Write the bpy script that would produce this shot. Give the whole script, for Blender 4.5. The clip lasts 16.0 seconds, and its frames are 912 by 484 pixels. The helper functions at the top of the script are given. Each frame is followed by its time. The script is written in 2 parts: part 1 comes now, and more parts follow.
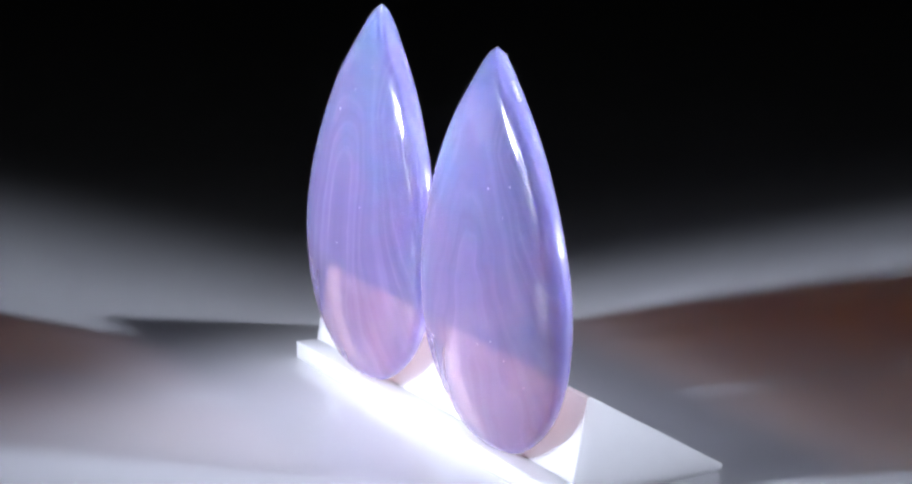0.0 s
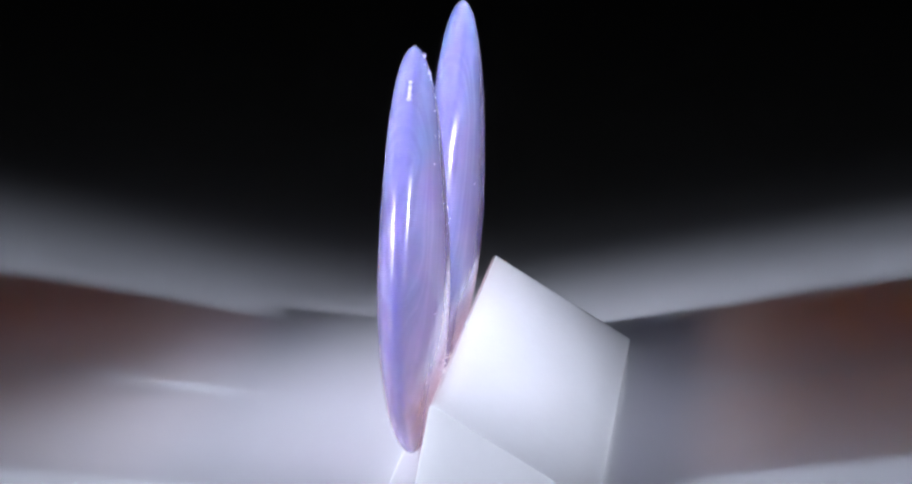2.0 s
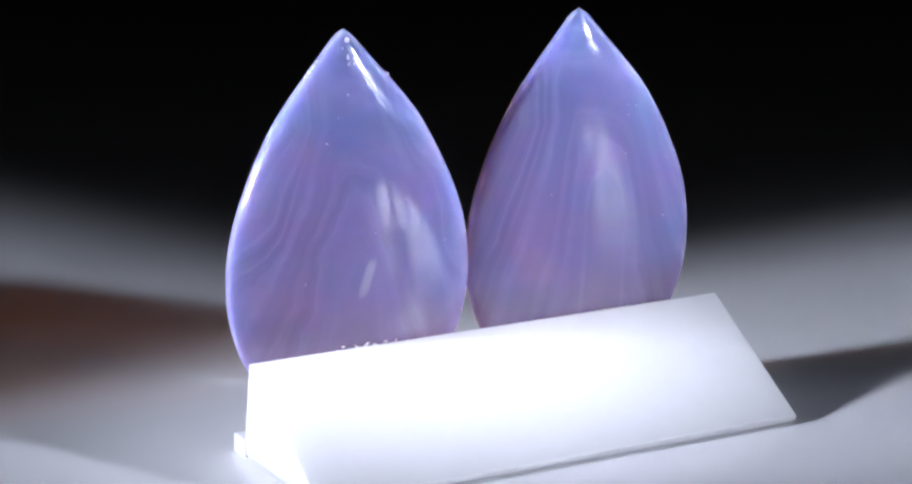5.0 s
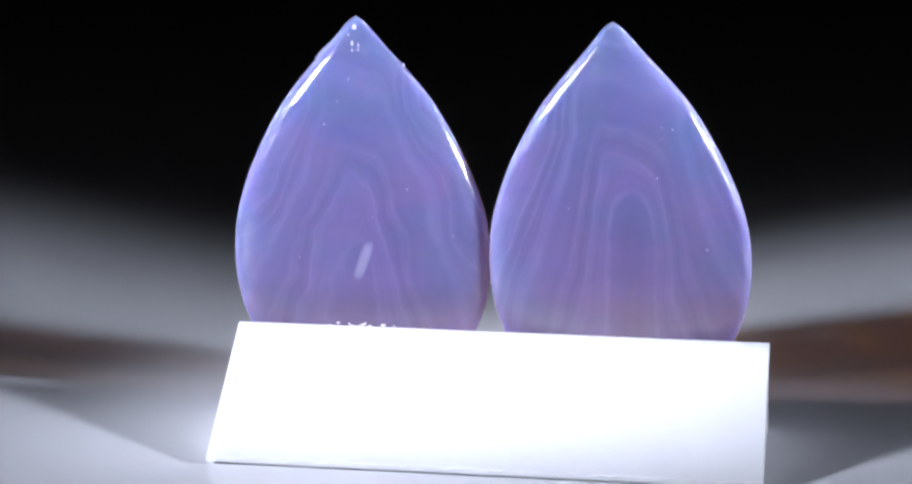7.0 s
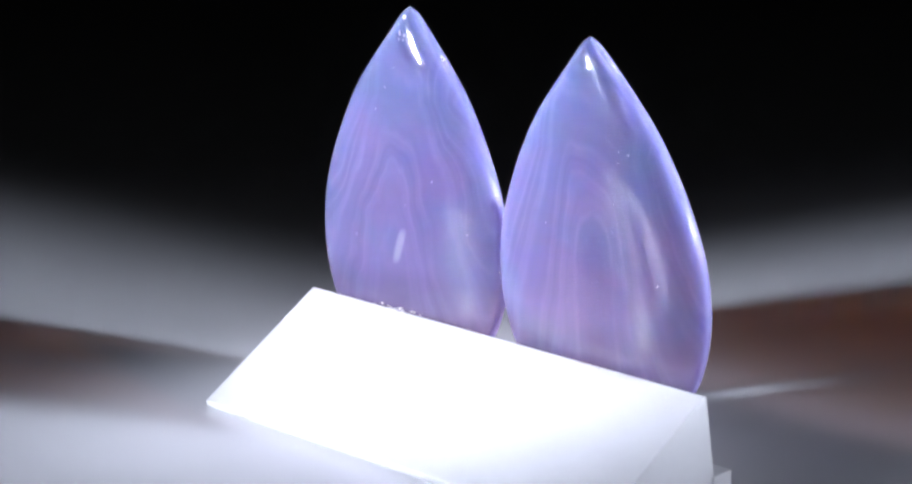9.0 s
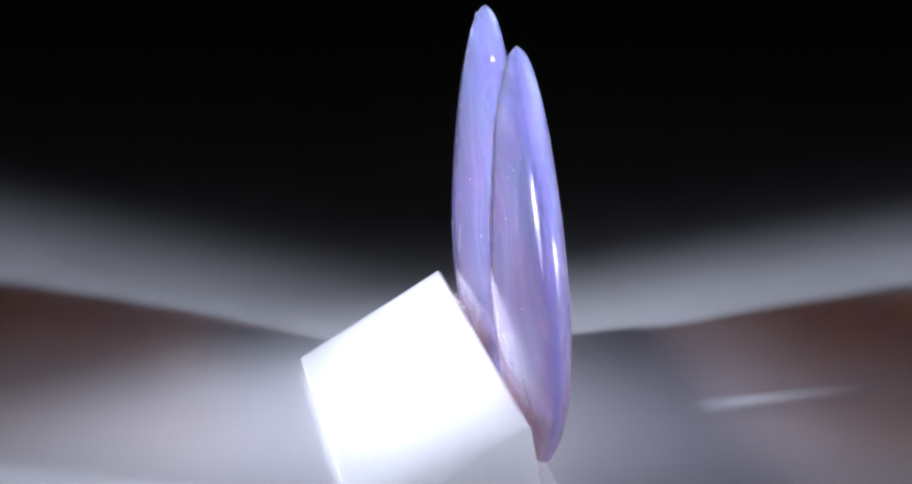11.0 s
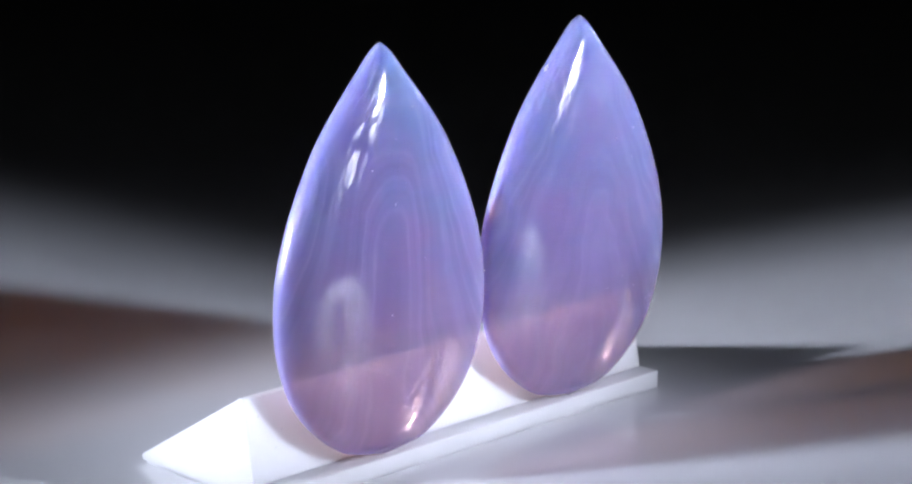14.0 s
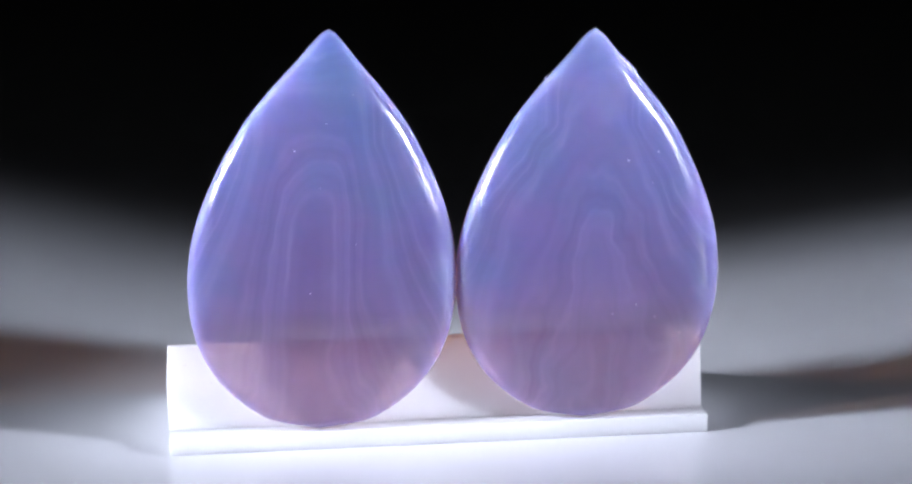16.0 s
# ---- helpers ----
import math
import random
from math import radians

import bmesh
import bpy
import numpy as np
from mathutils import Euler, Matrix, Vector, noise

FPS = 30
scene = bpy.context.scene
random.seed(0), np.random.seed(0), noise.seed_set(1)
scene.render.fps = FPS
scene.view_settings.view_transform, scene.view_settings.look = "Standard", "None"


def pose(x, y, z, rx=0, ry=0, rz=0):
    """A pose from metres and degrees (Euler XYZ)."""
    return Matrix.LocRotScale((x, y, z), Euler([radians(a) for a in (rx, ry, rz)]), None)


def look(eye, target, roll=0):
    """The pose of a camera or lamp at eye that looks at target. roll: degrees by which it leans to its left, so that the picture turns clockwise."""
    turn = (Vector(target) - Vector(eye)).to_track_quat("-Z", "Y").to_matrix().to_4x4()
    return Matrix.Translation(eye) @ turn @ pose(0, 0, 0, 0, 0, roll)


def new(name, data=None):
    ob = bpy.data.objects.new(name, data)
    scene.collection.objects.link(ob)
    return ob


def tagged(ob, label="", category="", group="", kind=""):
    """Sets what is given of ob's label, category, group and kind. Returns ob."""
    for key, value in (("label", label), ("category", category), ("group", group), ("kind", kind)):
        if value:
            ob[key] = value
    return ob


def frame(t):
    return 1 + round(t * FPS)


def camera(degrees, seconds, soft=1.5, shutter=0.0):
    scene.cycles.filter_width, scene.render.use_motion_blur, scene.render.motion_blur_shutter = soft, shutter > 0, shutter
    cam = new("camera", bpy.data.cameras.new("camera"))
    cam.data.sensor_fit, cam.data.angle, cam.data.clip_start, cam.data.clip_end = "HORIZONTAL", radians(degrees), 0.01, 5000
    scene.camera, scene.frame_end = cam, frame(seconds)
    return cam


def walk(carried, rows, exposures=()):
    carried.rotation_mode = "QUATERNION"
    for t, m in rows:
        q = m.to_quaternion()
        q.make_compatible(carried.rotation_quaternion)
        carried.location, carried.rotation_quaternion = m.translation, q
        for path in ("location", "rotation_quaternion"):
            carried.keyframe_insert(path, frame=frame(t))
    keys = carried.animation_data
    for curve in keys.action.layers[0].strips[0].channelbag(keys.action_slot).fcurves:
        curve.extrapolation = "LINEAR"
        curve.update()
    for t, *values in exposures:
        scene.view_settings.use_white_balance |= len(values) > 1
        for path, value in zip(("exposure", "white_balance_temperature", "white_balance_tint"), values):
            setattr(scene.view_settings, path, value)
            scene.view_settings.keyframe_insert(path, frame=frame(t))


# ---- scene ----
cam = camera(20.77, 16.0, soft=2.5)
EYE = pose(0.0, -0.23284, 0.07912, 90 - 14.60, 0.0, 0.293)
walk(cam, [(0.0, EYE), (16.0, EYE)])

# ---- light: two small reflector lamps, low on either side of the subject ----
MM = 0.001
TABLE_Z = -0.40
LAMPS = (("left", (-0.184, -0.075, 0.082), (-0.0120, 0.0005, 0.0215), 3.05, 22.0, 0.76), ("right", (0.184, -0.075, 0.082), (-0.0310, 0.0122, 0.0340), 2.75, 28.6, 0.78))

LAMP_COLOUR = (0.85, 0.91, 1.10)
# where each reflector points, and its lit face in its own plane: centre and half axes in millimetres
BEAMS = {"left": (0.0, 0.0, 0.027), "right": (-0.020, 0.008, 0.034)}
FACES = {"left": (14, -18, 56, 61), "right": (-24, -16, 58, 62)}

world = bpy.data.worlds.new("dark_room")
world.use_nodes = True
world.node_tree.nodes["Background"].inputs["Color"].default_value = (0.5, 0.6, 1.0, 1)
world.node_tree.nodes["Background"].inputs["Strength"].default_value = 0.0008
scene.world = world
scene.view_settings.exposure = 0.0

for side, place, aim, watts, spread, soft_edge in LAMPS:
    data = bpy.data.lights.new("spot_" + side, "SPOT")
    data.energy, data.color = watts, LAMP_COLOUR
    data.spot_size, data.spot_blend, data.shadow_soft_size = radians(spread), soft_edge, 0.0105
    new("spot_" + side, data).matrix_world = look(place, aim)


def cell_face(data, bulb_x, bulb_y):
    """Rings of bright cells parted by dark seams, sparse towards the middle, with the bulb's blurred image among them."""
    data.use_nodes = True
    tree = data.node_tree
    lit = next(n for n in tree.nodes if n.type == "EMISSION")

    def do(operation, a, b=0.0, c=0.0):
        made = tree.nodes.new("ShaderNodeMath")
        made.operation = operation
        for slot, value in enumerate((a, b, c)):
            if isinstance(value, (int, float)):
                made.inputs[slot].default_value = value
            else:
                tree.links.new(value, made.inputs[slot])
        return made.outputs[0]

    def step(value, lo, hi):
        made = tree.nodes.new("ShaderNodeMapRange")
        made.interpolation_type = "SMOOTHSTEP"
        made.inputs["From Min"].default_value, made.inputs["From Max"].default_value = lo, hi
        tree.links.new(value, made.inputs["Value"])
        return made.outputs["Result"]

    geo, xyz = tree.nodes.new("ShaderNodeNewGeometry"), tree.nodes.new("ShaderNodeSeparateXYZ")
    tree.links.new(geo.outputs["Parametric"], xyz.inputs[0])
    u, v = do("MULTIPLY_ADD", xyz.outputs[0], 2.0, -1.0), do("MULTIPLY_ADD", xyz.outputs[1], 2.0, -1.0)
    radius = do("SQRT", do("ADD", do("MULTIPLY", u, u), do("MULTIPLY", v, v)))
    ring = do("MULTIPLY", radius, 4.0)
    row = do("FLOOR", ring)
    count = do("MULTIPLY_ADD", row, 5.0, 5.0)
    turn = do("MULTIPLY", do("ADD", do("DIVIDE", do("ARCTAN2", v, u), 2 * math.pi), do("MULTIPLY", row, 0.137)), count)
    across, along = do("ABSOLUTE", do("SUBTRACT", do("FRACT", turn), 0.5)), do("ABSOLUTE", do("SUBTRACT", do("FRACT", ring), 0.5))
    cell = do("MULTIPLY", do("SUBTRACT", 1.0, step(across, 0.27, 0.41)), do("SUBTRACT", 1.0, step(along, 0.32, 0.47)))
    mix = tree.nodes.new("ShaderNodeCombineXYZ")
    tree.links.new(row, mix.inputs[0])
    tree.links.new(do("FLOOR", turn), mix.inputs[1])
    chance = tree.nodes.new("ShaderNodeTexWhiteNoise")
    tree.links.new(mix.outputs[0], chance.inputs["Vector"])
    keep = do("GREATER_THAN", do("ADD", chance.outputs["Value"], do("MULTIPLY", radius, 0.75)), 0.72)
    power = do("MULTIPLY", do("MULTIPLY", cell, keep), do("MULTIPLY_ADD", chance.outputs["Value"], 0.7, 0.65))
    bu, bv = do("DIVIDE", do("SUBTRACT", u, bulb_x), 0.20), do("DIVIDE", do("SUBTRACT", v, bulb_y), 0.24)
    bulb = do("SUBTRACT", 1.0, step(do("ADD", do("MULTIPLY", bu, bu), do("MULTIPLY", bv, bv)), 0.6, 1.2))
    tree.links.new(do("MULTIPLY_ADD", bulb, 8.0, power), lit.inputs["Strength"])


for side, place, aim, *rest in LAMPS:
    x, y, half_x, half_y = FACES[side]
    data = bpy.data.lights.new("reflector_" + side, "AREA")
    data.shape, data.size, data.size_y, data.spread = "ELLIPSE", 2 * half_x * MM, 2 * half_y * MM, radians(25)
    data.energy, data.color = 0.024, LAMP_COLOUR
    cell_face(data, -x / half_x, (10 - y) / half_y)
    new("reflector_" + side, data).matrix_world = look(place, BEAMS[side]) @ pose(x * MM, y * MM, -11 * MM)


# ---- materials ----
def material(name):
    mat = bpy.data.materials.new(name)
    mat.use_nodes = True
    tree = mat.node_tree
    tree.nodes.clear()
    return mat, tree, tree.nodes.new("ShaderNodeOutputMaterial")


def node(tree, kind, **values):
    made = tree.nodes.new("ShaderNode" + kind)
    for key, value in values.items():
        key = key.replace("_", " ")
        if key in made.inputs:
            made.inputs[key].default_value = value
    return made


def ramp(tree, source, *stops):
    made = tree.nodes.new("ShaderNodeValToRGB")
    while len(made.color_ramp.elements) < len(stops):
        made.color_ramp.elements.new(0.5)
    for element, (at, colour) in zip(made.color_ramp.elements, stops):
        element.position, element.color = at, (*colour, 1)
    tree.links.new(source, made.inputs["Fac"])
    return made


def calc(tree, operation, a, b=None, c=None):
    made = tree.nodes.new("ShaderNodeMath")
    made.operation = operation
    for slot, value in enumerate((a, b, c)):
        if value is None:
            continue
        if isinstance(value, (int, float)):
            made.inputs[slot].default_value = value
        else:
            tree.links.new(value, made.inputs[slot])
    return made.outputs[0]


def blend(tree, fac, a, b, mode="MIX"):
    made = tree.nodes.new("ShaderNodeMix")
    made.data_type, made.blend_type = "RGBA", mode
    for slot, value in ((0, fac), (6, a), (7, b)):
        if isinstance(value, (int, float)):
            made.inputs[slot].default_value = value
        elif isinstance(value, tuple):
            made.inputs[slot].default_value = (*value, 1)
        else:
            tree.links.new(value, made.inputs[slot])
    return made.outputs[2]


def plain(name, colour, rough, vary=0.06, scale=400.0, bump=0.0, metal=0.0, sss=0.0, sub_scale=0.001, spec=0.5):
    """A surface with a fine grain and wide, faint stains."""
    mat, tree, out = material(name)
    bsdf = node(tree, "BsdfPrincipled", Roughness=rough, Metallic=metal)
    bsdf.inputs["Specular IOR Level"].default_value = spec
    coord = tree.nodes.new("ShaderNodeTexCoord")
    fine = node(tree, "TexNoise", Scale=scale, Detail=6.0)
    wide = node(tree, "TexNoise", Scale=scale * 0.07, Detail=3.0)
    for n in (fine, wide):
        tree.links.new(coord.outputs["Object"], n.inputs["Vector"])
    mixed = calc(tree, "ADD", calc(tree, "MULTIPLY", fine.outputs["Fac"], 0.4), calc(tree, "MULTIPLY", wide.outputs["Fac"], 0.6))
    dark = tuple(v * (1 - vary) for v in colour)
    light = tuple(min(1.0, v * (1 + vary)) for v in colour)
    tree.links.new(ramp(tree, mixed, (0.3, dark), (0.7, light)).outputs["Color"], bsdf.inputs["Base Color"])
    spread = calc(tree, "MULTIPLY_ADD", wide.outputs["Fac"], rough * 0.5, rough * 0.75)
    tree.links.new(spread, bsdf.inputs["Roughness"])
    if sss:
        bsdf.inputs["Subsurface Weight"].default_value = sss
        bsdf.inputs["Subsurface Radius"].default_value = (1.0, 1.0, 1.0)
        bsdf.inputs["Subsurface Scale"].default_value = sub_scale
    if bump:
        relief = node(tree, "Bump", Strength=bump, Distance=0.0001)
        tree.links.new(fine.outputs["Fac"], relief.inputs["Height"])
        tree.links.new(relief.outputs["Normal"], bsdf.inputs["Normal"])
    tree.links.new(bsdf.outputs[0], out.inputs["Surface"])
    return mat


def glow(name, colour, strength):
    mat, tree, out = material(name)
    lit = node(tree, "Emission", Strength=strength)
    lit.inputs["Color"].default_value = (*colour, 1)
    tree.links.new(lit.outputs[0], out.inputs["Surface"])
    return mat


def chalcedony(name, seed, lean, arches, bend, inner, mark=None):
    """Translucent banded lavender agate: bluish in reflected light, orange in the light that passes through."""
    mat, tree, out = material(name)
    coord = tree.nodes.new("ShaderNodeTexCoord")
    scaled = tree.nodes.new("ShaderNodeVectorMath")
    scaled.operation = "SCALE"
    scaled.inputs["Scale"].default_value = 1000.0
    tree.links.new(coord.outputs["Object"], scaled.inputs[0])
    split = tree.nodes.new("ShaderNodeSeparateXYZ")
    tree.links.new(scaled.outputs[0], split.inputs[0])
    x, y, z = split.outputs
    # slow warps of the growth layers
    warp = node(tree, "TexNoise", Scale=0.10, Detail=2.0, Roughness=0.4)
    warp.noise_dimensions = "4D"
    warp.inputs["W"].default_value = seed
    drawn = tree.nodes.new("ShaderNodeVectorMath")
    drawn.operation = "MULTIPLY"
    drawn.inputs[1].default_value = (1.2, 1.2, 0.65)
    tree.links.new(scaled.outputs[0], drawn.inputs[0])
    tree.links.new(drawn.outputs[0], warp.inputs["Vector"])
    cloud = node(tree, "TexNoise", Scale=0.16, Detail=3.0, Roughness=0.5)
    cloud.noise_dimensions = "4D"
    cloud.inputs["W"].default_value = seed + 5
    tree.links.new(scaled.outputs[0], cloud.inputs["Vector"])
    ripple = node(tree, "TexNoise", Scale=0.30, Detail=2.0, Roughness=0.5)
    ripple.noise_dimensions = "4D"
    ripple.inputs["W"].default_value = seed + 9
    tree.links.new(drawn.outputs[0], ripple.inputs["Vector"])
    # growth layers: nested arches with a flat crown, whose limbs spread towards the foot
    centre, crown, narrow, flare = arches
    off = calc(tree, "SUBTRACT", calc(tree, "SUBTRACT", x, centre), calc(tree, "MULTIPLY", calc(tree, "SUBTRACT", z, crown), lean))
    arch = calc(tree, "POWER", calc(tree, "ADD", calc(tree, "MULTIPLY", off, off), 0.8), 0.5)
    span = calc(tree, "MAXIMUM", calc(tree, "MULTIPLY_ADD", calc(tree, "SUBTRACT", crown, z), flare, narrow), narrow)
    limb = calc(tree, "MULTIPLY", calc(tree, "DIVIDE", arch, span), 12.0)
    layer = calc(tree, "SMOOTH_MAX", limb, calc(tree, "MULTIPLY_ADD", calc(tree, "SUBTRACT", z, crown), 1.1, 12.0), 6.0)
    layer = calc(tree, "ADD", layer, calc(tree, "MULTIPLY", warp.outputs["Fac"], bend))
    layer = calc(tree, "ADD", layer, calc(tree, "MULTIPLY", ripple.outputs["Fac"], 0.32 * bend))
    layer = calc(tree, "ADD", layer, calc(tree, "MULTIPLY", y, 0.25))
    layer = calc(tree, "ADD", layer, calc(tree, "MULTIPLY", calc(tree, "SINE", calc(tree, "MULTIPLY", layer, 0.43)), 1.3))
    wave = calc(tree, "MULTIPLY_ADD", calc(tree, "SINE", calc(tree, "MULTIPLY", layer, 0.6)), 0.5, 0.5)
    mid = calc(tree, "MULTIPLY_ADD", calc(tree, "SINE", calc(tree, "MULTIPLY", layer, 1.4)), 0.5, 0.5)
    fine = calc(tree, "MULTIPLY_ADD", calc(tree, "SINE", calc(tree, "MULTIPLY", layer, 3.9)), 0.5, 0.5)
    band = calc(tree, "ADD", calc(tree, "MULTIPLY", wave, 0.45), calc(tree, "ADD", calc(tree, "MULTIPLY", mid, 0.35), calc(tree, "MULTIPLY", fine, 0.2)))
    shown = calc(tree, "MINIMUM", calc(tree, "MAXIMUM", calc(tree, "MULTIPLY_ADD", ripple.outputs["Fac"], 3.5, -1.3), 0.08), 1.0)
    heart = calc(tree, "MINIMUM", calc(tree, "MAXIMUM", calc(tree, "MULTIPLY_ADD", layer, 0.22, inner), 0.25), 1.0)
    shown = calc(tree, "MULTIPLY", shown, heart)
    line = calc(tree, "MULTIPLY", calc(tree, "POWER", mid, 3.0), calc(tree, "MULTIPLY_ADD", fine, 0.5, 0.5))
    # rim painted paler to brighten it edge-on, less see-through; layers show in the heart
    turned = tree.nodes.new("ShaderNodeSeparateXYZ")
    tree.links.new(coord.outputs["Normal"], turned.inputs[0])
    thin = calc(tree, "SUBTRACT", 1.0, calc(tree, "POWER", turned.outputs[1], 2.0))
    shown = calc(tree, "MULTIPLY", shown, calc(tree, "SUBTRACT", 1.0, calc(tree, "MULTIPLY", thin, 0.75)))
    depth = calc(tree, "MULTIPLY_ADD", calc(tree, "MULTIPLY", calc(tree, "SUBTRACT", 1.0, thin), heart), 0.18, 0.01)
    # blue towards the tip and the rim, violet in the heart
    rim = calc(tree, "ADD", calc(tree, "MULTIPLY", calc(tree, "POWER", calc(tree, "DIVIDE", x, 13.0), 2.0), 0.45),
               calc(tree, "POWER", calc(tree, "DIVIDE", calc(tree, "MAXIMUM", calc(tree, "SUBTRACT", z, 14.0), 0.0), 25.0), 2.0))
    rim = calc(tree, "ADD", rim, calc(tree, "MULTIPLY_ADD", cloud.outputs["Fac"], 1.9, -0.95))
    body = ramp(tree, rim, (0.0, (0.218, 0.188, 0.412)), (0.45, (0.174, 0.194, 0.412)), (1.0, (0.130, 0.208, 0.388))).outputs["Color"]
    # edge-on brightness put into the colour, by the normal
    body = blend(tree, calc(tree, "MULTIPLY", thin, 0.55), body, (0.345, 0.315, 0.67))
    body = blend(tree, calc(tree, "MULTIPLY", calc(tree, "SUBTRACT", 1.0, band), depth), body, (0.15, 0.10, 0.32))
    body = blend(tree, calc(tree, "MULTIPLY", line, calc(tree, "MULTIPLY", shown, 0.105)), body, (0.62, 0.58, 0.80))
    rough = 0.01
    fac = calc(tree, "MULTIPLY_ADD", thin, -0.15, 0.415)
    high = calc(tree, "MINIMUM", calc(tree, "MAXIMUM", calc(tree, "DIVIDE", calc(tree, "SUBTRACT", z, 18.0), 16.0), 0.0), 1.0)
    fac = calc(tree, "MULTIPLY", fac, calc(tree, "MULTIPLY_ADD", high, -0.12, 1.0))
    # foot made more see-through, standing in for the lit stand's glow behind it
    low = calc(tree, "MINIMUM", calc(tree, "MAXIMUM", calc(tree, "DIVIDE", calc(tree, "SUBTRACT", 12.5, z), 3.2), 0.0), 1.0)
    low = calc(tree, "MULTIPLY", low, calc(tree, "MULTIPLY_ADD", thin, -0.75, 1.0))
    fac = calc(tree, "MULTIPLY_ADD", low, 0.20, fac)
    fac = calc(tree, "MULTIPLY", fac, calc(tree, "MULTIPLY_ADD", band, -0.22, 1.11))
    if mark:
        mx, mz = mark
        dx = calc(tree, "DIVIDE", calc(tree, "ADD", calc(tree, "SUBTRACT", x, mx), calc(tree, "MULTIPLY", calc(tree, "SUBTRACT", z, mz), -0.35)), 0.62)
        dz = calc(tree, "DIVIDE", calc(tree, "SUBTRACT", z, mz), 2.0)
        ring = calc(tree, "ADD", calc(tree, "POWER", calc(tree, "ABSOLUTE", dx), 3.0), calc(tree, "POWER", calc(tree, "ABSOLUTE", dz), 4.0))
        inside = calc(tree, "MULTIPLY", calc(tree, "LESS_THAN", y, 0.0), calc(tree, "SMOOTH_MAX", calc(tree, "SUBTRACT", 1.0, ring), 0.0, 0.3))
        inside = calc(tree, "MINIMUM", inside, 1.0)
        body = blend(tree, calc(tree, "MULTIPLY", inside, 0.45), body, (0.68, 0.65, 0.85))
    deep = node(tree, "BsdfPrincipled", Roughness=0.6)
    deep.inputs["Specular IOR Level"].default_value = 0.0
    deep.inputs["Subsurface Weight"].default_value = 1.0
    deep.inputs["Subsurface Radius"].default_value = (1.0, 0.9, 1.1)
    deep.inputs["Subsurface Scale"].default_value = 0.0032
    tree.links.new(body, deep.inputs["Base Color"])
    clear = tree.nodes.new("ShaderNodeBsdfTransparent")
    # orange tint; pale pink put in low down for that glow
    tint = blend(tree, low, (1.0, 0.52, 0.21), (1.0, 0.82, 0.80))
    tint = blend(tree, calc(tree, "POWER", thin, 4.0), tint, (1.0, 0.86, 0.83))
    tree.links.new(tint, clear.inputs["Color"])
    stone = node(tree, "MixShader")
    tree.links.new(fac, stone.inputs[0])
    tree.links.new(deep.outputs[0], stone.inputs[1])
    tree.links.new(clear.outputs[0], stone.inputs[2])
    gloss = node(tree, "BsdfGlossy", Roughness=rough)
    gloss.inputs["Color"].default_value = (1, 1, 1, 1)
    pits = node(tree, "TexNoise", Scale=2.2, Detail=2.0)
    tree.links.new(scaled.outputs[0], pits.inputs["Vector"])
    relief = node(tree, "Bump", Strength=0.012, Distance=0.0001)
    tree.links.new(pits.outputs["Fac"], relief.inputs["Height"])
    tree.links.new(relief.outputs["Normal"], gloss.inputs["Normal"])
    facing = tree.nodes.new("ShaderNodeLayerWeight")
    sheen = calc(tree, "MULTIPLY_ADD", calc(tree, "POWER", facing.outputs["Facing"], 5.0), 0.93, 0.060)
    whole = tree.nodes.new("ShaderNodeMixShader")
    tree.links.new(sheen, whole.inputs[0])
    tree.links.new(stone.outputs[0], whole.inputs[1])
    tree.links.new(gloss.outputs[0], whole.inputs[2])
    tree.links.new(whole.outputs[0], out.inputs["Surface"])
    return mat


TABLE = plain("white_gloss_acrylic", (0.80, 0.80, 0.82), 0.16, 0.03, 60.0, spec=0.30)
PLASTIC = plain("white_plastic", (0.88, 0.885, 0.90), 0.42, 0.02, 900.0, 0.25, sss=0.8, sub_scale=0.003)
DARK = plain("black_cloth", (0.003, 0.003, 0.004), 0.95, 0.3, 40.0, spec=0.02)
METAL = plain("lamp_metal", (0.10, 0.10, 0.11), 0.35, 0.2, 200.0, metal=0.9)
BULB = glow("lamp_bulb", (0.90, 0.93, 1.0), 3.0)
CELL = plain("mirror_metal", (0.93, 0.93, 0.94), 0.05, 0.02, 200.0, metal=1.0)
FROST = plain("chipped_stone", (0.55, 0.52, 0.78), 0.5, 0.2, 1500.0, 0.6)
RESIN = plain("dried_glue", (0.80, 0.78, 0.84), 0.18, 0.1, 1200.0, 0.5)
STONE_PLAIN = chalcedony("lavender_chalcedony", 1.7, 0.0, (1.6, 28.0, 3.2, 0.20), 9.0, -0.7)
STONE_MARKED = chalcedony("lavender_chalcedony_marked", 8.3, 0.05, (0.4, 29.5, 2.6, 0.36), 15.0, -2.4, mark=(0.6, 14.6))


# ---- builders ----
def part(name, bm, mat, parent=None, label="", smooth=False):
    mesh = bpy.data.meshes.new(name)
    bm.normal_update()
    bm.to_mesh(mesh)
    bm.free()
    mesh.materials.append(mat)
    if smooth:
        mesh.shade_smooth()
    ob = new(name, mesh)
    ob.parent = parent
    return tagged(ob, label) if label else ob


def box(bm, x0, y0, z0, x1, y1, z1):
    m = pose((x0 + x1) / 2, (y0 + y1) / 2, (z0 + z1) / 2) @ Matrix.Diagonal((x1 - x0, y1 - y0, z1 - z0, 1))
    bmesh.ops.create_cube(bm, size=1.0, matrix=m)


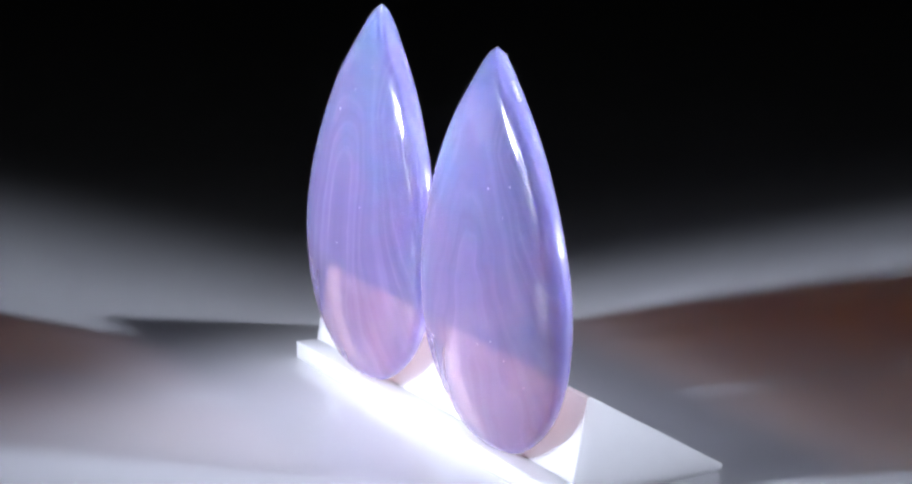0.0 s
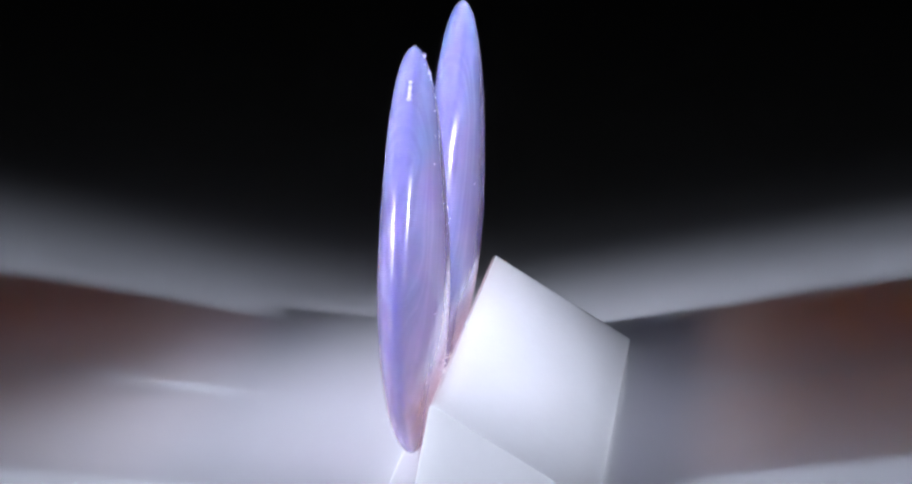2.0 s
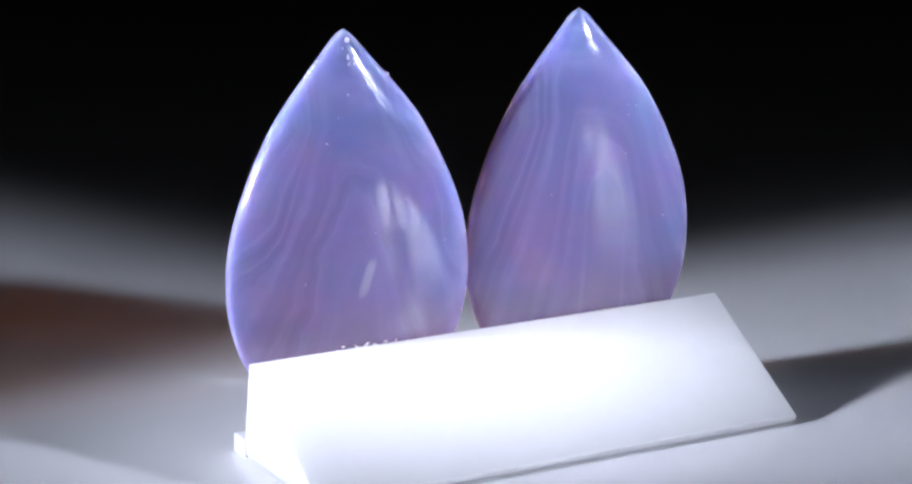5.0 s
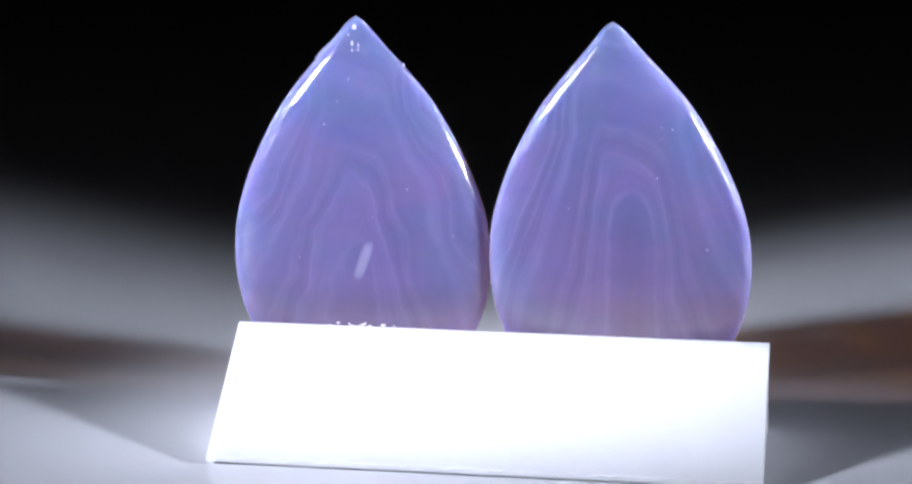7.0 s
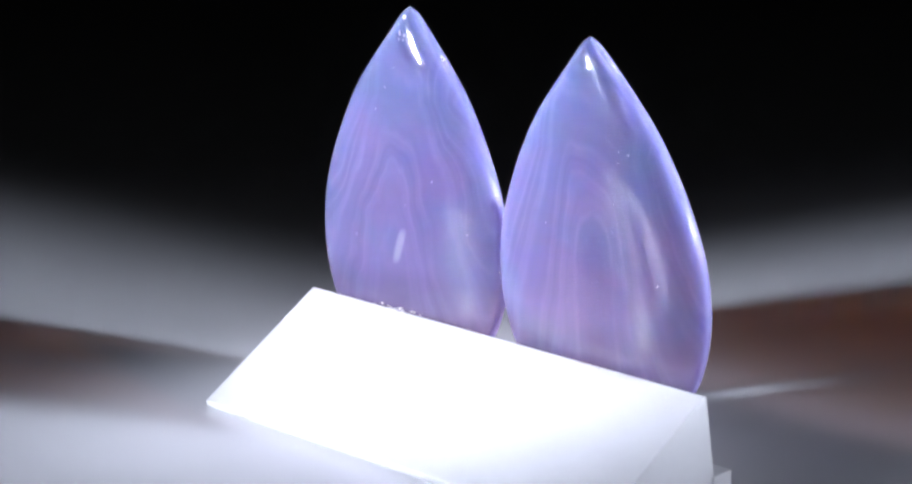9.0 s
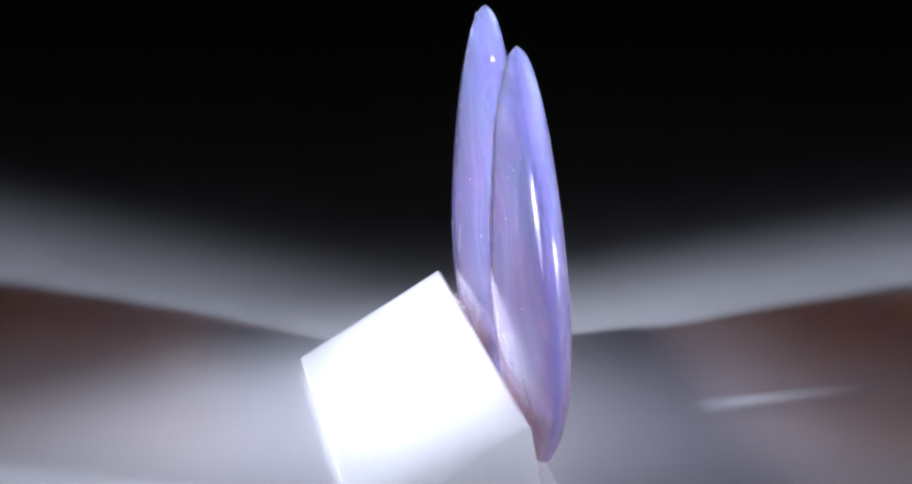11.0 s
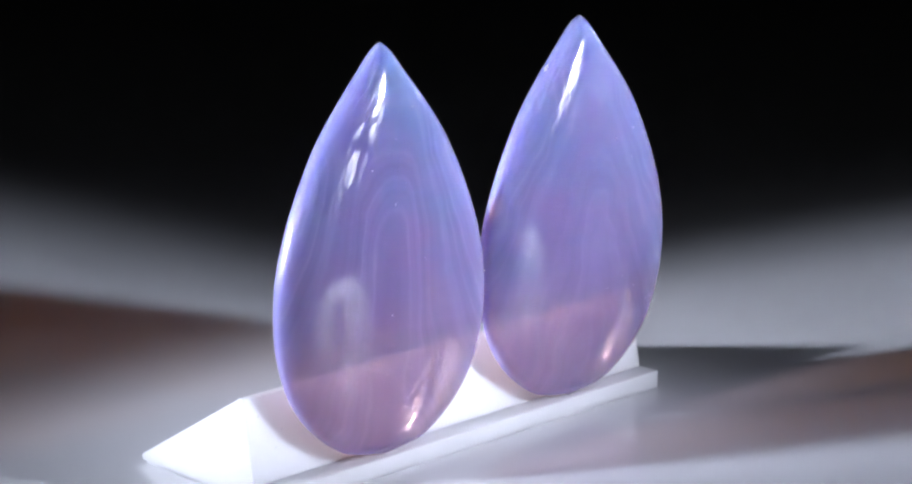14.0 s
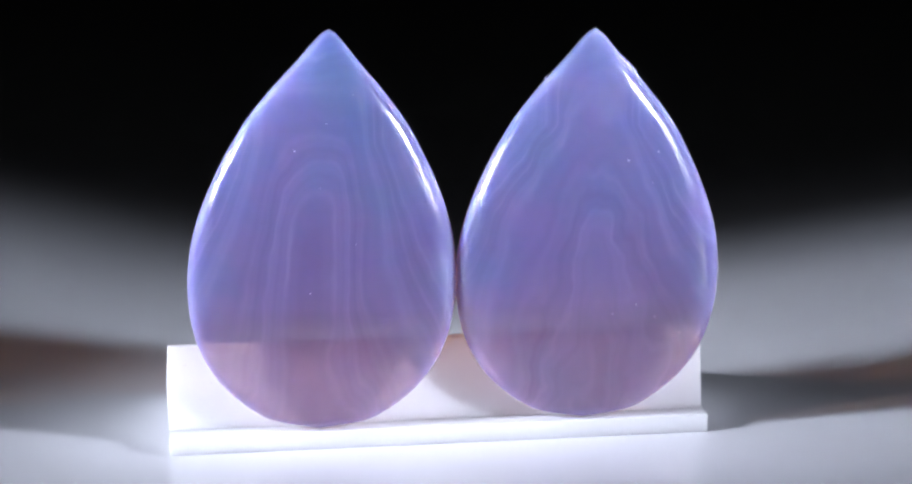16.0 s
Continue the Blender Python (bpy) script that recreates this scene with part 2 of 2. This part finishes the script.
def prism(section, x0, x1, bevel):
    """A bar along x of the given (y, z) section, in millimetres, with rounded edges."""
    bm = bmesh.new()
    a = [bm.verts.new((x0 * MM, y * MM, z * MM)) for y, z in section]
    b = [bm.verts.new((x1 * MM, y * MM, z * MM)) for y, z in section]
    n = len(section)
    bm.faces.new(a[::-1])
    bm.faces.new(b)
    for i in range(n):
        bm.faces.new((a[i], a[(i + 1) % n], b[(i + 1) % n], b[i]))
    bmesh.ops.recalc_face_normals(bm, faces=bm.faces)
    bmesh.ops.bevel(bm, geom=bm.edges[:], offset=bevel * MM, segments=3, profile=0.6, affect="EDGES", clamp_overlap=True)
    return bm


# half width and half thickness of a stone along its length, tip (0) to foot (1)
ALONG = (0.0, 0.012, 0.04, 0.077, 0.15, 0.223, 0.30, 0.369, 0.44, 0.515, 0.58, 0.631, 0.69, 0.747, 0.806, 0.85, 0.89, 0.925, 0.955, 0.98, 1.0)
WIDE = (0.0, 0.052, 0.128, 0.222, 0.415, 0.585, 0.72, 0.82, 0.905, 0.968, 0.995, 1.0, 0.99, 0.957, 0.895, 0.82, 0.725, 0.61, 0.485, 0.325, 0.0)
THICK_ALONG = (0.0, 0.012, 0.03, 0.08, 0.17, 0.31, 0.45, 0.57, 0.65, 0.74, 0.82, 0.88, 0.95, 0.985, 1.0)
THICK = (0.0, 0.18, 0.325, 0.53, 0.72, 0.865, 0.955, 1.0, 0.98, 0.915, 0.81, 0.69, 0.46, 0.25, 0.0)


def smooth_table(s, xs, ys):
    """Monotone cubic through the given stations."""
    xs, ys = np.array(xs), np.array(ys)
    d = np.diff(ys) / np.diff(xs)
    m = np.concatenate([[d[0]], (d[1:] + d[:-1]) / 2, [d[-1]]])
    i = min(max(int(np.searchsorted(xs, s)) - 1, 0), len(xs) - 2)
    h = xs[i + 1] - xs[i]
    u = (s - xs[i]) / h
    return float((1 + 2 * u) * (1 - u) ** 2 * ys[i] + u * (1 - u) ** 2 * h * m[i] + u * u * (3 - 2 * u) * ys[i + 1] + u * u * (u - 1) * h * m[i + 1])


def stone_point(s, a, length, half, deep, domes):
    w = max(0.0, smooth_table(s, ALONG, WIDE)) * half
    d = max(0.0, smooth_table(s, THICK_ALONG, THICK)) * deep
    d *= domes[0] if math.sin(a) > 0 else domes[1]
    return Vector((w * math.cos(a), d * math.copysign(abs(math.sin(a)) ** 0.86, math.sin(a)), (1 - s) * length)) * MM


def pear_mesh(length, half, deep, domes):
    bm = bmesh.new()
    rows, turns = 90, 72
    rings = []
    for r in range(1, rows):
        s = 0.5 - 0.5 * math.cos(math.pi * r / rows)
        rings.append([bm.verts.new(stone_point(s, 2 * math.pi * k / turns, length, half, deep, domes)) for k in range(turns)])
    top, foot = bm.verts.new((0, 0, length * MM)), bm.verts.new((0, 0, 0))
    for k in range(turns):
        j = (k + 1) % turns
        bm.faces.new((rings[0][j], top, rings[0][k]))
        bm.faces.new((rings[-1][k], foot, rings[-1][j]))
        for lo, hi in zip(rings, rings[1:]):
            bm.faces.new((lo[k], hi[k], hi[j], lo[j]))
    bmesh.ops.recalc_face_normals(bm, faces=bm.faces)
    return bm


def lump(seed, size, flat=(1, 1, 1)):
    rng = random.Random(seed)
    bm = bmesh.new()
    bmesh.ops.create_icosphere(bm, subdivisions=2, radius=size * MM)
    for v in bm.verts:
        v.co *= 1 + 0.35 * noise.noise(v.co * 2500 / size + Vector((seed * 3.1, 0, 0))) + rng.uniform(-0.12, 0.12)
        v.co = Vector((v.co.x * flat[0], v.co.y * flat[1], v.co.z * flat[2]))
    return bm


# ---- setting ----
def setting():
    bm = bmesh.new()
    box(bm, -0.6, -0.5, -0.02, 0.6, 0.7, TABLE_Z * MM)
    table = part("table_top", bm, TABLE)
    tagged(table, "glossy white acrylic table top, lit in two crossing pools", "table top", kind="structure")
    for name, spec in (("wall_north", (-0.62, 0.72, -0.5, 0.62, 0.74, 0.9)), ("wall_south", (-0.62, -0.74, -0.5, 0.62, -0.72, 0.9)),
                       ("wall_west", (-0.64, -0.74, -0.5, -0.62, 0.74, 0.9)), ("wall_east", (0.62, -0.74, -0.5, 0.64, 0.74, 0.9)),
                       ("ceiling", (-0.64, -0.74, 0.9, 0.64, 0.74, 0.92)), ("floor", (-0.64, -0.74, -0.52, 0.64, 0.74, -0.5))):
        bm = bmesh.new()
        box(bm, *spec)
        tagged(part(name, bm, DARK), "black cloth-lined studio enclosure around the table", name.split("_")[0], kind="structure")


def reflector_lamp(place, aim, face, seed):
    """A small lamp head with a faceted reflector, on a stem and foot that stand on the table."""
    lamp = new("reflector_lamp")
    m = look(place, aim)
    lamp.matrix_world = Matrix.Translation((place[0], place[1], 0))
    mid_x, mid_y, wide, tall_by = face[0], face[1], face[2] / 41, face[3] / 41
    back = Matrix.Translation((-place[0], -place[1], 0)) @ m
    bm = bmesh.new()
    rings = []
    for radius, depth in ((7, 26), (24, 24), (36, 15), (41, 4), (42, -9), (43, -9), (42, 4), (37, 18), (25, 27), (7, 29)):
        rings.append([bm.verts.new(back @ Vector(((mid_x + radius * wide * math.cos(k * math.pi / 18)) * MM, (mid_y + radius * tall_by * math.sin(k * math.pi / 18)) * MM, depth * MM))) for k in range(36)])
    for lo, hi in zip(rings, rings[1:]):
        for k in range(36):
            bm.faces.new((lo[k], lo[(k + 1) % 36], hi[(k + 1) % 36], hi[k]))
    bm.faces.new(rings[-1])
    part("shade", bm, METAL, lamp, "dark metal lamp head", smooth=True)
    rng = random.Random(seed)
    # rings of lit cells, parted by dark seams; the inner ring is sparse
    bm = bmesh.new()
    for radius, depth, count, tall, lit in ((15, 22.5, 9, 3.4, 0.35), (23, 18.6, 13, 3.2, 0.5), (30, 13.2, 18, 3.3, 0.8), (37.5, 5.6, 24, 3.9, 0.96)):
        for k in range(count):
            a = 2 * math.pi * (k + 0.5 * (count % 2) + 0.12 * rng.uniform(-1, 1)) / count
            low = math.sin(a) < -0.45
            if rng.random() > (0.95 if low else lit):
                continue
            w, h = math.pi / count * radius * rng.uniform(0.70, 0.86), tall * rng.uniform(0.72, 0.95)
            c = Vector((mid_x + wide * radius * math.cos(a), mid_y + tall_by * radius * math.sin(a), depth - 1.2))
            n = (Vector((mid_x, mid_y, -60)) - c).normalized()
            u = Vector((-wide * math.sin(a), tall_by * math.cos(a), 0)).normalized()
            v = n.cross(u).normalized()
            u = v.cross(n)
            w *= wide
            outline = ((-1, -0.5), (-0.62, -1), (0.62, -1), (1, -0.5), (0.9, 0.55), (0.5, 1), (-0.5, 1), (-0.9, 0.55))
            bm.faces.new([bm.verts.new(back @ ((c + u * w * i + v * h * j) * MM)) for i, j in outline])
    part("reflector_cells", bm, CELL, lamp, "bright cells of the reflector")
    bm = bmesh.new()
    bmesh.ops.create_uvsphere(bm, u_segments=24, v_segments=14, radius=12 * MM, matrix=back @ pose(0, 0, 14 * MM) @ Matrix.Diagonal((1.0, 1.15, 1.0, 1)))
    part("bulb", bm, BULB, lamp, "white bulb", smooth=True)
    bm = bmesh.new()
    bmesh.ops.create_cone(bm, cap_ends=True, segments=16, radius1=2.0 * MM, radius2=2.0 * MM, depth=place[2] - 0.012,
                          matrix=pose(place[0] * 0.07, place[1] * 0.07, (place[2] - 0.012) / 2 + 0.004))
    part("stem", bm, METAL, lamp, smooth=True)
    bm = bmesh.new()
    bmesh.ops.create_cone(bm, cap_ends=True, segments=32, radius1=26 * MM, radius2=24 * MM, depth=6 * MM, matrix=pose(place[0] * 0.07, place[1] * 0.07, 0.003 + TABLE_Z * MM))
    part("foot", bm, METAL, lamp)
    return tagged(lamp, "small dark metal reflector lamp standing beside the table's subject", "lamp", "lamps beside the stones")


# ---- things on the table ----
X0, X1 = -22.95, 29.2


def display_stand():
    stand = new("display_stand")
    part("wedge", prism([(2.15, 0.0), (2.15, 1.4), (0.75, 9.25), (0.45, 9.4), (-14.3, 0.45), (-14.22, -0.08), (1.3, -0.08), (1.3, 0.0)], X0, X1, 0.16), PLASTIC, stand)
    part("ledge", prism([(4.6, TABLE_Z), (4.6, 1.42), (1.95, 1.36), (1.95, TABLE_Z)], X0 - 0.1, X1 + 0.1, 0.10), PLASTIC, stand, "narrow white front lip")
    part("base_plate", prism([(1.9, TABLE_Z), (1.9, -0.11), (-13.75, -0.11), (-13.8, TABLE_Z)], X0 + 0.15, X1 - 0.15, 0.04), PLASTIC, stand, "thin base under the wedge")
    rng = random.Random(4)
    for k in range(13):
        x = rng.gauss(-11.0, 1.3) if k < 9 else rng.uniform(-20, 0)
        ob = part("glue_crumb", lump(k, rng.uniform(0.06, 0.18), (1.3, 0.8, 0.8)), RESIN, stand, "" if k else "dried clear glue crumb")
        ob.location = Vector((x, 0.75 + rng.uniform(-0.2, 0.3), 9.4 + rng.uniform(-0.1, 0.15))) * MM
    for k in range(4):
        ob = part("glue_crumb", lump(40 + k, rng.uniform(0.05, 0.10)), RESIN, stand)
        z = rng.uniform(3.5, 7.5)
        ob.location = Vector((28.3 - rng.uniform(0, 3.5), 2.15 - (z - 1.2) * 0.174, z)) * MM
    return tagged(stand, "white plastic wedge display stand with a narrow front ledge", "display stand")


def axis_pose(foot, tip):
    """Stands a stone with its foot and tip at the given places, its faces square to y."""
    up = (Vector(tip) - Vector(foot)).normalized()
    side = Vector((1, 0, 0))
    side = (side - up * side.dot(up)).normalized()
    depth = up.cross(side)
    m = Matrix((side, depth, up)).transposed().to_4x4()
    m.translation = Vector(foot) * MM
    return m


FOOT_A, TIP_A = (15.0, 3.95, 1.50), (13.44, 2.16, 39.99)
FOOT_B, TIP_B = (-10.8, 3.5, 1.36), (-11.51, 3.53, 39.73)
HALF, DEEP = 12.80, 2.85
DOMES_A, DOMES_B = (1.05, 0.97), (1.09, 0.95)


def stone(mat, foot, tip, domes, label):
    length = (Vector(tip) - Vector(foot)).length
    ob = part("pear_cabochon", pear_mesh(length, HALF, DEEP, domes), mat, smooth=True)
    return tagged(ob, label, "gemstone", "pair of stones on the stand"), length


def specks(ob, length, seed, domes):
    """A few grains of dust on both faces."""
    rng = random.Random(seed)
    for k in range(14):
        p = stone_point(rng.uniform(0.12, 0.85), rng.choice((0.5, -0.5)) * math.pi + rng.uniform(-0.9, 0.9), length, HALF, DEEP, domes)
        c = part("dust_speck", lump(seed + k, rng.uniform(0.035, 0.085)), FROST, ob, "" if k else "white grain of dust")
        c.location = p


def chips(ob, length):
    """Rough chips along one upper edge and at the tip."""
    rng = random.Random(11)
    for k in range(9):
        s = 0.075 + 0.006 * k + rng.uniform(-0.003, 0.003)
        p = stone_point(s, math.pi if k < 7 else 0.0, length, HALF, DEEP, DOMES_B)
        c = part("edge_chip", lump(60 + k, rng.uniform(0.11, 0.25), (0.7, 1.0, 1.2)), FROST, ob, "" if k else "rough whitish chipped edge")
        c.location = p * 0.999
    for k in range(6):
        p = stone_point(rng.uniform(0.03, 0.11), -math.pi / 2 + rng.uniform(-0.6, 0.6), length, HALF, DEEP, DOMES_B)
        c = part("tip_chip", lump(80 + k, rng.uniform(0.10, 0.26), (0.45, 0.2, 1.6)), FROST, ob, "" if k else "whitish scratch near the tip")
        c.location = p
    c = part("tip_chip", lump(97, 0.27, (0.8, 0.7, 1.1)), FROST, ob)
    c.location = stone_point(0.026, -math.pi / 2, length, HALF, DEEP, DOMES_B)


setting()
for seed, (side, place, aim, *rest) in enumerate(LAMPS):
    reflector_lamp(place, BEAMS[side], FACES[side], 7 + seed)
stand = display_stand()
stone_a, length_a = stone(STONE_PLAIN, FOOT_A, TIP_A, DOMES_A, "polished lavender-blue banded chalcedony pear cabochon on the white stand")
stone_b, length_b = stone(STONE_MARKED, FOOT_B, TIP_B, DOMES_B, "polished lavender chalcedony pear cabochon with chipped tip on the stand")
chips(stone_b, length_b)
specks(stone_a, length_a, 200, DOMES_A)
specks(stone_b, length_b, 300, DOMES_B)


def motions():
    """The stand and its two stones turn together, clockwise seen from above."""
    for thing, rest in ((stand, Matrix()), (stone_a, axis_pose(FOOT_A, TIP_A)), (stone_b, axis_pose(FOOT_B, TIP_B))):
        walk(thing, [(k * 0.25, pose(0, 0, 0, 0, 0, 119.62 - 18.2112 * k * 0.25) @ rest) for k in range(65)])


motions()
